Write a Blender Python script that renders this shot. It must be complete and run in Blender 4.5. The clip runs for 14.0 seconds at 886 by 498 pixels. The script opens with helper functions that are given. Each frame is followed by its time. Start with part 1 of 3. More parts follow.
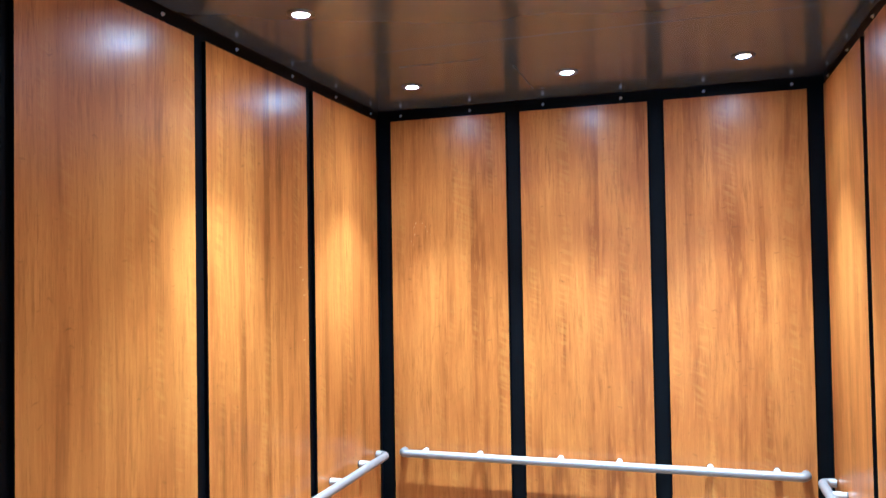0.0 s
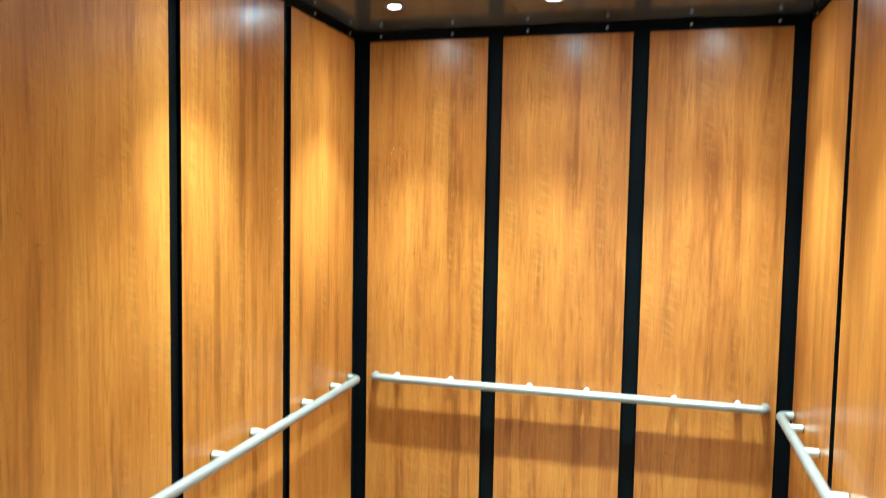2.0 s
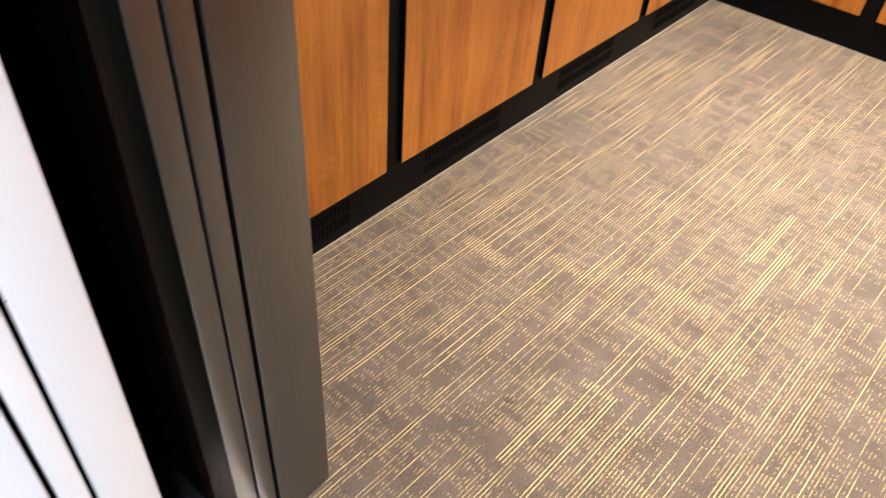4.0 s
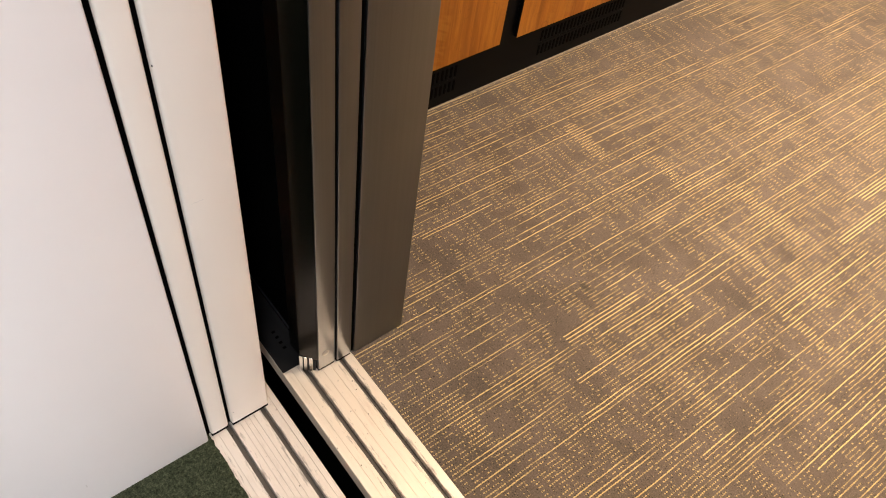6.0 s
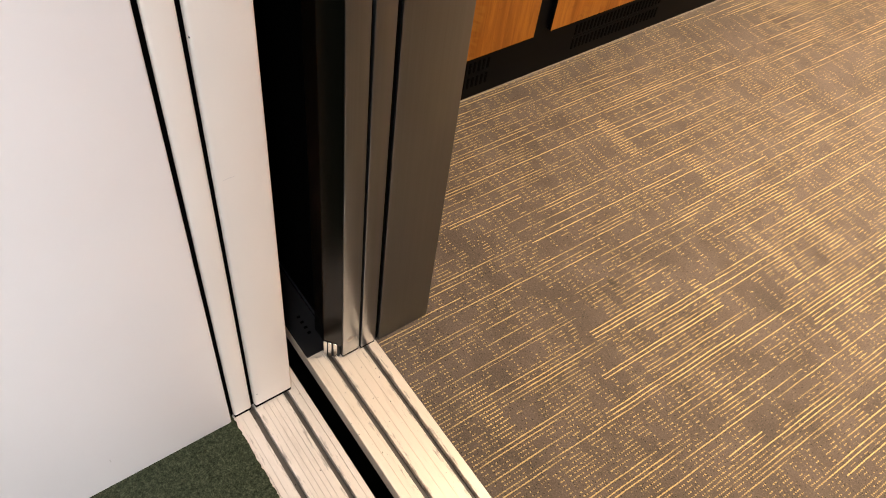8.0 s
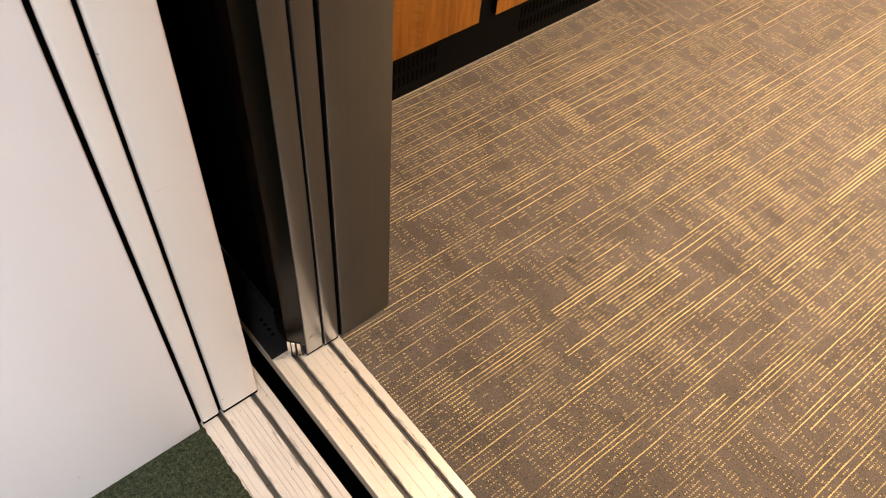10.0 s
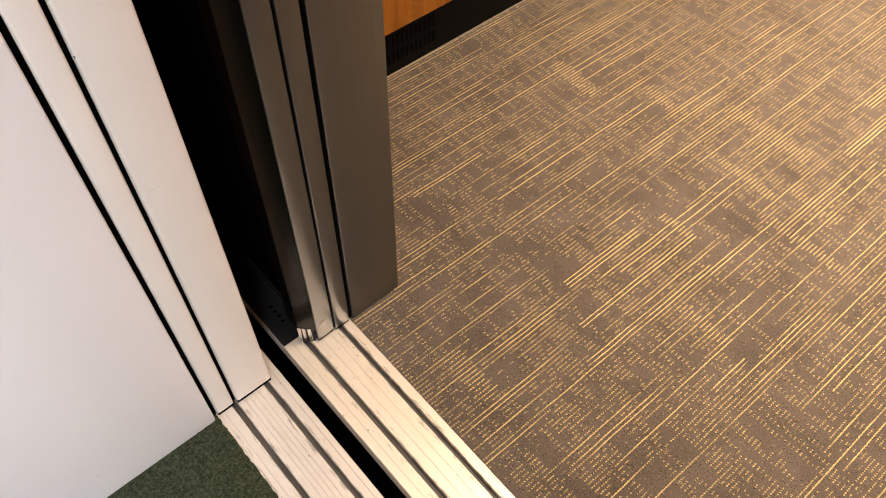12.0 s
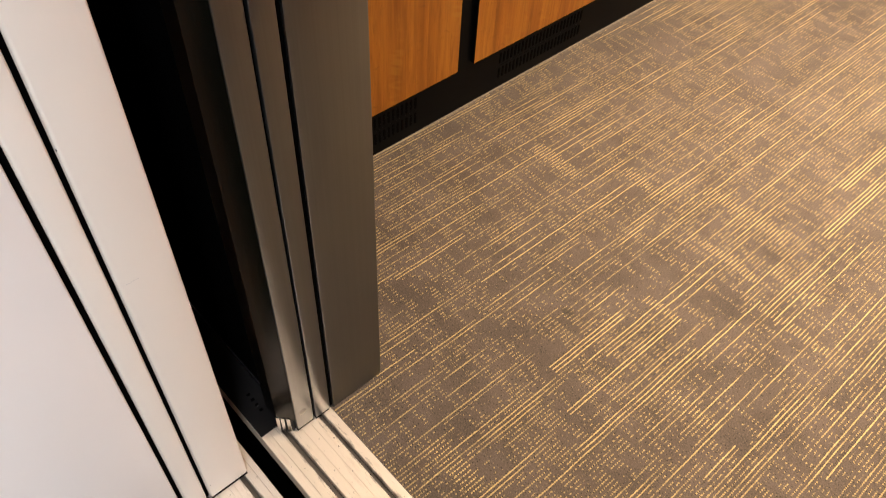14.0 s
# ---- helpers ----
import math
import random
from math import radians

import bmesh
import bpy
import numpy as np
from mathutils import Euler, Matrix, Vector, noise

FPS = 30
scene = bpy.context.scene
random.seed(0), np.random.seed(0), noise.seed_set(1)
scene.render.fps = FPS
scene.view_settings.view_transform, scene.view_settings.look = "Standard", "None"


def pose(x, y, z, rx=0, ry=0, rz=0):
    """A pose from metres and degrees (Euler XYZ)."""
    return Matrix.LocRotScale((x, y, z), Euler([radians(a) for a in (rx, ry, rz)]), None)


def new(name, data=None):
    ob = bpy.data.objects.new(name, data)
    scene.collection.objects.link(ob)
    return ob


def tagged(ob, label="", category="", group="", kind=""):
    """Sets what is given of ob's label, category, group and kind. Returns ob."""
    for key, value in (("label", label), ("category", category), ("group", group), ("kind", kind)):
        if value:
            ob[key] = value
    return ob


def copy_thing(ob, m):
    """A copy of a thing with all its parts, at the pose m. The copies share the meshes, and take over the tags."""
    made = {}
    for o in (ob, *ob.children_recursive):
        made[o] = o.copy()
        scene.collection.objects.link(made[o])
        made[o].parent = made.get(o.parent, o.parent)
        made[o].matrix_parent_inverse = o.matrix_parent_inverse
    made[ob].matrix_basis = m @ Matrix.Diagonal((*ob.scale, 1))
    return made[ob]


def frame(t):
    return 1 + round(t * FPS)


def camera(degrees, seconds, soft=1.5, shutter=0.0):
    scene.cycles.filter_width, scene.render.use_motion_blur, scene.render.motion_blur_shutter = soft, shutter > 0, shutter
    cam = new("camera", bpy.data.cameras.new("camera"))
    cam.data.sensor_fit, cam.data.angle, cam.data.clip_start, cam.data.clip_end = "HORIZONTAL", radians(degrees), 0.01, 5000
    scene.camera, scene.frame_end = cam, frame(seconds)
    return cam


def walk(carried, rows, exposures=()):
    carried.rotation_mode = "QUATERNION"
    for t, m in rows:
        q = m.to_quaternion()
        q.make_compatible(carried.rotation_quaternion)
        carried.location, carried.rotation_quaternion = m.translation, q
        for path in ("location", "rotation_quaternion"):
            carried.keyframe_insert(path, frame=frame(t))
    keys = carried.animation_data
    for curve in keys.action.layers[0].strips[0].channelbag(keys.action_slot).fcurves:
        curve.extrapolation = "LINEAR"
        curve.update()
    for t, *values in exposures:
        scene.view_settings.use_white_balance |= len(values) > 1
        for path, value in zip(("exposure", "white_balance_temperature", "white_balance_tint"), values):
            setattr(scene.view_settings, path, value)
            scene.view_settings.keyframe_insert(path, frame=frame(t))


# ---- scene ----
cam = camera(60.38, 14.0, soft=1.0, shutter=0.35)
# seconds, eye, pitch, roll, yaw
ROWS = [
    (0, 0.3965, -0.3636, 1.6480, 1.450, 0.965, 17.606),
    (0.5, 0.3943, -0.3723, 1.6570, 4.203, 0.919, 15.495),
    (1, 0.3906, -0.3720, 1.6508, 3.615, 0.356, 14.733),
    (1.5, 0.3808, -0.3613, 1.6346, 1.766, -0.175, 14.685),
    (2, 0.3665, -0.3495, 1.6500, -4.026, -1.016, 15.441),
    (2.5, 0.2988, -0.2922, 1.5720, -15.260, -2.353, 18.279),
    (2.7, 0.2973, -0.2743, 1.5350, -18.843, -2.871, 20.530),
    (3, 0.3133, -0.2754, 1.5016, -25.480, -3.201, 25.494),
    (3.3, 0.2824, -0.3117, 1.4600, -32.118, -3.629, 30.720),
    (3.5, 0.2852, -0.3500, 1.4226, -35.425, -3.208, 34.028),
    (3.7, 0.2595, -0.3663, 1.3884, -38.577, -2.938, 36.943),
    (4, 0.2332, -0.3961, 1.3901, -42.721, -3.536, 41.185),
    (4.2, 0.2286, -0.4090, 1.3821, -44.670, -3.491, 43.655),
    (6.3, 0.2501, -0.4813, 1.3292, -51.040, -6.813, 52.374),
    (6.5, 0.2422, -0.4888, 1.3265, -51.267, -7.046, 52.702),
    (7, 0.2280, -0.5006, 1.3187, -51.663, -7.346, 53.820),
    (7.2, 0.2295, -0.4924, 1.3120, -51.604, -7.173, 54.245),
    (9.3, 0.2891, -0.4780, 1.3235, -50.556, -5.179, 53.053),
    (9.5, 0.2811, -0.4774, 1.3328, -50.977, -5.124, 52.016),
    (10, 0.3003, -0.4330, 1.3302, -51.470, -3.759, 50.299),
    (10.5, 0.2981, -0.3944, 1.3331, -52.430, -2.481, 48.880),
    (11, 0.3060, -0.3737, 1.3243, -53.205, -1.474, 48.067),
    (11.5, 0.2945, -0.3855, 1.3227, -53.660, -1.192, 48.048),
    (12, 0.2796, -0.3947, 1.3273, -54.240, -1.057, 48.650),
    (12.5, 0.2657, -0.3986, 1.3219, -54.316, -1.364, 49.203),
    (13, 0.2601, -0.3769, 1.3218, -54.296, -1.469, 49.745),
    (13.5, 0.2556, -0.3762, 1.3137, -52.214, -2.062, 48.865),
    (14, 0.2423, -0.3860, 1.3237, -48.800, -2.476, 47.366),
]
EXPOSURES = [
    (0.0, 0.08, 3540, -3), (0.6, 0.15, 3600, -25), (2.0, 0.14, 3700, -28), (2.5, 0.10, 3850, -15), (3.1, -0.12, 4320, -3), (3.6, -0.09, 4200, 4), (4.1, -0.41, 5500, 10), (6.3, -0.92, 6400, 12), (14.0, -0.93, 6400, 12.5),
]
walk(cam, [(t, pose(x, y, z, 90 + pitch, roll, yaw)) for t, x, y, z, pitch, roll, yaw in ROWS], EXPOSURES)

# ---- sizes of the lift car, in metres ----
HALF = 0.910          # panel faces of the side walls at x = -HALF and HALF
BACK = 2.843          # panel face of the back wall
TOP = 2.366           # ceiling
PANEL_LOW, PANEL_HIGH = 0.140, 2.317
REVEAL = 0.014        # how far the panels stand proud of the black backing
JAMB = -0.409         # opening side of the doors
STRIKE = 0.790        # the other side of the doorway
FRONT = 0.122         # inner face of the car's front wall
LAMP_X = (-0.610, -0.002, 0.607)
LAMP_Y = (0.622, 1.534, 2.446)
LAMPS = [(x, y) for x in LAMP_X for y in LAMP_Y if (x, y) != (LAMP_X[0], LAMP_Y[0])]

# ---- world and lamps ----
world = bpy.data.worlds.new("world")
scene.world = world
world.use_nodes = True
world.node_tree.nodes["Background"].inputs["Color"].default_value = (0, 0, 0, 1)
world.node_tree.nodes["Background"].inputs["Strength"].default_value = 0.0

SPOT_WATTS, SPILL_WATTS, SPOT_COLOUR = 246.0, 26.0, (1.0, 0.80, 0.57)
HALL_WATTS, HALL_COLOUR = 268.0, (0.925, 0.955, 1.0)
for lx, ly in LAMPS:
    for name, watts, cone in (("downlight_beam", SPOT_WATTS, 72), ("downlight_spill", SPILL_WATTS, 122)):
        spot = bpy.data.lights.new(name, "SPOT")
        spot.energy, spot.color = watts, SPOT_COLOUR
        spot.spot_size, spot.spot_blend, spot.shadow_soft_size = radians(cone), 1.0, 0.018
        new(name, spot).matrix_world = pose(lx, ly, TOP - 0.0120)
hall_area = bpy.data.lights.new("hall_light_beam", "AREA")
hall_area.shape, hall_area.size, hall_area.size_y = "RECTANGLE", 1.16, 0.56
hall_area.energy, hall_area.color = HALL_WATTS, HALL_COLOUR
new("hall_light_beam", hall_area).matrix_world = pose(1.90, -1.30, 2.565)


# ---- materials ----
class Nodes:
    """A short way to write node trees."""

    def __init__(self, name):
        self.mat = bpy.data.materials.new(name)
        self.mat.use_nodes = True
        self.tree = self.mat.node_tree
        self.bsdf = self.tree.nodes["Principled BSDF"]

    def add(self, kind, **values):
        node = self.tree.nodes.new(kind)
        for key, value in values.items():
            setattr(node, key, value)
        return node

    def link(self, a, socket):
        if isinstance(a, (int, float)):
            socket.default_value = a
        elif isinstance(a, tuple):
            socket.default_value = a
        else:
            self.tree.links.new(a, socket)

    def math(self, op, a, b=0.0, c=0.0, clamp=False):
        n = self.add("ShaderNodeMath", operation=op, use_clamp=clamp)
        for i, v in enumerate((a, b, c)):
            self.link(v, n.inputs[i])
        return n.outputs[0]

    def coords(self):
        return self.add("ShaderNodeTexCoord").outputs["Object"]

    def split(self, v):
        n = self.add("ShaderNodeSeparateXYZ")
        self.link(v, n.inputs[0])
        return n.outputs

    def join(self, x, y, z):
        n = self.add("ShaderNodeCombineXYZ")
        for i, v in enumerate((x, y, z)):
            self.link(v, n.inputs[i])
        return n.outputs[0]

    def noise(self, vector, scale=1.0, detail=2.0, rough=0.5, distortion=0.0):
        n = self.add("ShaderNodeTexNoise")
        self.link(vector, n.inputs["Vector"])
        for key, v in (("Scale", scale), ("Detail", detail), ("Roughness", rough), ("Distortion", distortion)):
            n.inputs[key].default_value = v
        return n.outputs["Fac"]

    def stretched(self, vector, scale):
        n = self.add("ShaderNodeMapping")
        self.link(vector, n.inputs["Vector"])
        n.inputs["Scale"].default_value = scale
        return n.outputs[0]

    def ramp(self, fac, stops):
        n = self.add("ShaderNodeValToRGB")
        self.link(fac, n.inputs[0])
        while len(n.color_ramp.elements) < len(stops):
            n.color_ramp.elements.new(0.5)
        for e, (at, col) in zip(n.color_ramp.elements, stops):
            e.position = at
            e.color = (*col, 1) if isinstance(col, tuple) else (col, col, col, 1)
        return n.outputs[0]

    def mix(self, fac, a, b, blend="MIX"):
        n = self.add("ShaderNodeMix", data_type="RGBA", blend_type=blend)
        self.link(fac, n.inputs[0])
        self.link((*a, 1) if isinstance(a, tuple) and len(a) == 3 else a, n.inputs[6])
        self.link((*b, 1) if isinstance(b, tuple) and len(b) == 3 else b, n.inputs[7])
        return n.outputs[2]

    def bump(self, height, strength, distance):
        n = self.add("ShaderNodeBump")
        self.link(height, n.inputs["Height"])
        n.inputs["Strength"].default_value, n.inputs["Distance"].default_value = strength, distance
        self.link(n.outputs[0], self.bsdf.inputs["Normal"])

    def done(self, colour=None, rough=None, metal=None, **more):
        for key, v in (("Base Color", colour), ("Roughness", rough), ("Metallic", metal)):
            if v is not None:
                self.link((*v, 1) if isinstance(v, tuple) and len(v) == 3 else v, self.bsdf.inputs[key])
        for key, v in more.items():
            self.link(v, self.bsdf.inputs[key.replace("_", " ")])
        return self.mat


def wood_laminate():
    n = Nodes("cherry_laminate")
    rnd = n.add("ShaderNodeObjectInfo").outputs["Random"]
    x, y, z = n.split(n.coords())
    drift = n.noise(n.join(n.math("MULTIPLY", x, 4.0), n.math("MULTIPLY", rnd, 9.0), n.math("MULTIPLY", z, 1.3)), 1, 2, 0.5)
    xs = n.math("ADD", n.math("ADD", x, n.math("MULTIPLY", drift, 0.030)), n.math("MULTIPLY", rnd, 37.0))
    zs = n.math("ADD", z, n.math("MULTIPLY", rnd, 11.0))
    p = n.join(xs, 0.0, zs)
    # staves: strips of slightly different tone, about 4 cm wide, that drift along their length
    sway = n.math("MULTIPLY", n.noise(n.stretched(p, (2, 1, 0.5)), 1, 1), 0.030)
    stave = n.math("FLOOR", n.math("DIVIDE", n.math("ADD", xs, sway), 0.037))
    tones = n.noise(n.join(n.math("MULTIPLY", stave, 7.37), n.math("MULTIPLY", zs, 0.45), 0.0), 1, 1, 0.5)
    bands = n.noise(n.stretched(p, (19, 1, 0.35)), 1, 2, 0.55)
    grain = n.noise(n.stretched(p, (60, 1, 2.2)), 1, 3, 0.60)
    fine = n.noise(n.stretched(p, (520, 1, 9)), 1, 2, 0.5)
    ripple = n.noise(n.stretched(n.join(xs, 0.0, n.math("ADD", zs, n.math("MULTIPLY", xs, 0.45))), (12, 1, 62)), 1, 1, 0.5)
    flame = n.math("MULTIPLY", n.ramp(n.noise(n.stretched(p, (13, 1, 1.5)), 1, 1, 0.5), ((0.54, 0.0), (0.66, 1.0))), n.ramp(ripple, ((0.46, 0.0), (0.60, 1.0))))
    streak = n.ramp(n.noise(n.stretched(p, (95, 1, 2.4)), 1, 2, 0.5), ((0.58, 0.0), (0.74, 1.0)))
    cloud = n.noise(n.stretched(p, (7, 1, 2.0)), 1, 2, 0.5)
    tone = n.math("ADD", n.math("ADD", n.math("MULTIPLY", bands, 0.23), n.math("MULTIPLY", tones, 0.28)), n.math("ADD", n.math("MULTIPLY", grain, 0.18), n.math("MULTIPLY", cloud, 0.31)))
    col = n.ramp(tone, ((0.405, (0.292, 0.096, 0.009)), (0.465, (0.436, 0.154, 0.015)), (0.53, (0.510, 0.196, 0.020)), (0.62, (0.596, 0.246, 0.030))))
    col = n.mix(n.math("MULTIPLY", streak, 0.20), col, (0.190, 0.070, 0.008))
    fleck = n.noise(n.stretched(p, (85, 1, 7)), 1, 3, 0.65)
    figured = n.ramp(n.noise(n.stretched(p, (9, 1, 2.6)), 1, 2, 0.5), ((0.40, 0.15), (0.58, 1.0)))
    col = n.mix(n.math("MULTIPLY", n.ramp(fleck, ((0.50, 0.0), (0.66, 0.55))), figured), col, (0.245, 0.080, 0.006))
    col = n.mix(n.ramp(fleck, ((0.34, 0.30), (0.46, 0.0))), col, (0.66, 0.290, 0.032))
    pore = n.ramp(n.noise(n.stretched(p, (330, 1, 26)), 1, 2, 0.6), ((0.60, 0.0), (0.72, 0.40)))
    col = n.mix(pore, col, (0.150, 0.046, 0.004))
    curl = n.math("ADD", zs, n.math("MULTIPLY", n.noise(n.stretched(p, (45, 1, 6)), 1, 1, 0.5), 0.030))
    tick = n.ramp(n.noise(n.stretched(n.join(xs, 0.0, curl), (22, 1, 75)), 1, 1, 0.5), ((0.68, 0.0), (0.80, 1.0)))
    col = n.mix(n.math("MULTIPLY", tick, 0.50), col, (0.150, 0.055, 0.007))
    col = n.mix(n.math("MULTIPLY", flame, 0.26), col, (0.62, 0.33, 0.045))
    col = n.mix(n.math("MULTIPLY", fine, 0.14), col, (0.20, 0.074, 0.006))
    rough = n.math("ADD", 0.285, n.math("MULTIPLY", bands, 0.06))
    n.bump(n.math("ADD", grain, n.math("MULTIPLY", fine, 0.4)), 0.025, 0.0005)
    return n.done(col, rough, 0.0, Specular_IOR_Level=0.40)


def black_metal(name, base, rough, gloss=0.5):
    n = Nodes(name)
    v = n.noise(n.coords(), 9, 4, 0.6)
    col = n.mix(v, tuple(c * 0.75 for c in base), tuple(c * 1.3 for c in base))
    n.bump(n.noise(n.coords(), 700, 2), 0.05, 0.0003)
    return n.done(col, n.math("ADD", rough - 0.06, n.math("MULTIPLY", v, 0.12)), 0.0, Specular_IOR_Level=gloss)


def brushed(name, base, rough, along, strength=0.04, metal=1.0):
    """Brushed steel; along: scale of the brushing."""
    n = Nodes(name)
    c = n.coords()
    lines = n.noise(n.stretched(c, along), 1, 3, 0.6)
    cloud = n.noise(c, 4, 4, 0.6)
    col = n.mix(lines, tuple(v * 0.88 for v in base), tuple(min(1.0, v * 1.08) for v in base))
    col = n.mix(n.math("MULTIPLY", n.ramp(cloud, ((0.5, 0.0), (0.8, 1.0))), 0.25), col, tuple(v * 0.7 for v in base))
    if strength:
        n.bump(lines, strength, 0.0004)
    return n.done(col, n.math("ADD", rough - 0.05, n.math("MULTIPLY", cloud, 0.12)), metal)


def painted(name, base, rough):
    n = Nodes(name)
    c = n.coords()
    cloud = n.noise(c, 3.0, 4, 0.6)
    scuff = n.ramp(n.noise(n.stretched(c, (40, 9, 7)), 1, 3, 0.7), ((0.70, 0.0), (0.86, 1.0)))
    col = n.mix(cloud, tuple(v * 0.95 for v in base), tuple(min(1.0, v * 1.03) for v in base))
    col = n.mix(n.math("MULTIPLY", scuff, 0.10), col, tuple(v * 0.62 for v in base))
    n.bump(n.noise(c, 420, 2), 0.06, 0.0004)
    return n.done(col, n.math("ADD", rough, n.math("MULTIPLY", cloud, 0.08)), 0.0)


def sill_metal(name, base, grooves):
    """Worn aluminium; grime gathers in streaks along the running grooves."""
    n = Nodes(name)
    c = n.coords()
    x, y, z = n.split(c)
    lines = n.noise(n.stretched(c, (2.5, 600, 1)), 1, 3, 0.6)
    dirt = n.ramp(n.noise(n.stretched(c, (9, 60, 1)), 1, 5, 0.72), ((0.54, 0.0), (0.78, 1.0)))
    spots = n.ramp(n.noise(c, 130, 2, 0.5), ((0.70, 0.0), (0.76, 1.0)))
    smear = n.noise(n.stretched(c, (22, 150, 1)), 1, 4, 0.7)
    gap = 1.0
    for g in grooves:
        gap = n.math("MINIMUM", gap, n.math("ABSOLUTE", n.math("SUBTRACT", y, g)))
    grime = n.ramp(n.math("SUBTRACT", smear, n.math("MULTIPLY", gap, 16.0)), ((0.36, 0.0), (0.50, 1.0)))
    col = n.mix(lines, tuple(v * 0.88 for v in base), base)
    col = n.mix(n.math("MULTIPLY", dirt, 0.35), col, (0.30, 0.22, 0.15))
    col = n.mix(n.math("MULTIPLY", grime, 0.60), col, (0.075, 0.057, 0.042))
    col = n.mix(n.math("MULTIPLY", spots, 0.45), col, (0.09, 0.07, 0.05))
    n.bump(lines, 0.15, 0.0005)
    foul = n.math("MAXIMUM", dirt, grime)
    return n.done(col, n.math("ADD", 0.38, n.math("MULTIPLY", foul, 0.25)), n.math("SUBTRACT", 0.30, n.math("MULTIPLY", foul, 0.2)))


def lift_carpet():
    """Taupe loop pile with gold yarn rows along y, 8.4 mm apart: thin broken lines, rows of single gold loops with
    shade painted in the hollows, and bands across.
    """
    n = Nodes("taupe_gold_carpet")
    x, y, z = n.split(n.coords())
    pitch, half, stitch = 0.0084, 0.0042, 0.0055

    def field(sx, sy, seed, detail=1.0, rough=0.55):
        return n.noise(n.join(n.math("MULTIPLY", x, sx), n.math("MULTIPLY", y, sy), seed), 1, detail, rough)

    def centred(v, k):
        return n.math("MULTIPLY", n.math("SUBTRACT", v, 0.5), k)

    def chance(a, b):
        w = n.add("ShaderNodeTexWhiteNoise", noise_dimensions="3D")
        n.link(n.join(a, b, 0.37), w.inputs["Vector"])
        return w.outputs["Value"]

    def near(v, at, reach):
        return n.math("COMPARE", v, at, reach)

    fray = field(270, 240, 5.0, 1)
    lean = n.math("MULTIPLY", n.math("SUBTRACT", y, 0.6), -0.02)
    xw = n.math("ADD", n.math("ADD", x, lean), n.math("ADD", centred(field(7, 11, 3.0), 0.003), centred(fray, 0.0030)))
    u = n.math("DIVIDE", xw, pitch)
    row = n.math("FLOOR", u)
    side = n.math("ABSOLUTE", n.math("SUBTRACT", n.math("FRACT", u), 0.5))
    u2 = n.math("ADD", n.math("DIVIDE", xw, half), 0.5)
    loops = n.math("FLOOR", u2)
    side2 = n.math("ABSOLUTE", n.math("SUBTRACT", n.math("FRACT", u2), 0.5))
    v = n.math("ADD", n.math("DIVIDE", n.math("ADD", y, centred(fray, 0.0065)), stitch), n.math("MULTIPLY", chance(loops, 3.0), 7.0))
    cell = n.math("FLOOR", v)
    f = n.math("FRACT", v)
    rnd = chance(loops, cell)
    main = n.math("MODULO", n.math("ABSOLUTE", loops), 2.0)
    # long lines, row by row, gathered in bundles
    dash = n.noise(n.join(n.math("MULTIPLY", row, 7.31), n.math("MULTIPLY", y, 2.6), 0.0), 1, 2.0, 0.5)
    bundle = field(17.0, 1.6, 4.0, 1.5)
    wide = field(2.6, 2.2, 6.0, 1)
    level = n.math("ADD", dash, n.math("ADD", centred(bundle, 0.20), centred(wide, 0.10)))
    solid = n.ramp(level, ((0.572, 0.0), (0.625, 0.90)))
    # the boldest lines: x, y from, y to, half width
    for lx, y0, y1, w in ((-0.015, 0.46, 0.66, 0.0080), (-0.004, 0.64, 0.88, 0.0050), (-0.571, 0.30, 0.51, 0.0050), (-0.442, 0.44, 0.93, 0.0040),
                          (-0.661, 0.46, 0.85, 0.0035), (-0.738, 0.42, 0.50, 0.0040), (-0.147, 0.46, 0.78, 0.0050), (-0.130, 0.50, 0.86, 0.0040),
                          (-0.092, 0.34, 0.70, 0.0090), (-0.026, 0.30, 0.43, 0.0090), (-0.072, 1.36, 1.64, 0.0130), (0.313, 0.60, 0.88, 0.0050),
                          (0.167, 0.43, 0.53, 0.0050), (-0.367, 0.95, 1.18, 0.0045), (-0.340, 0.96, 1.09, 0.0080), (-0.010, 1.17, 1.46, 0.0120),
                          (-0.398, 0.11, 0.21, 0.0040), (-0.183, 0.39, 0.61, 0.0120), (-0.235, 0.14, 0.39, 0.0035), (0.046, 0.85, 1.20, 0.0050)):
        solid = n.math("MAXIMUM", solid, n.math("MULTIPLY", near(xw, lx, w), near(y, (y0 + y1) / 2, (y1 - y0) / 2)))
    # cloth-like patches with square ends: bands across, cut by blocks of a few rows
    band = n.math("FLOOR", n.math("DIVIDE", n.math("ADD", y, centred(field(16, 2, 8.0), 0.010)), 0.010))
    cross = n.noise(n.join(n.math("MULTIPLY", x, 3.0), n.math("MULTIPLY", band, 0.80), 2.0), 1, 1.5, 0.6)
    block = n.noise(n.join(n.math("MULTIPLY", row, 0.21), n.math("MULTIPLY", band, 0.37), 7.0), 1, 1.5, 0.6)
    patch = n.ramp(n.math("ADD", n.math("ADD", n.math("MULTIPLY", cross, 0.62), n.math("MULTIPLY", block, 0.38)), centred(wide, 0.14)), ((0.493, 0.03), (0.535, 0.90)))
    # the boldest bands: y, x from, x to, half depth
    edge = n.math("ADD", y, centred(n.noise(n.join(n.math("MULTIPLY", row, 0.9), 0.0, 5.0), 1, 1), 0.05))
    strong = 0.0
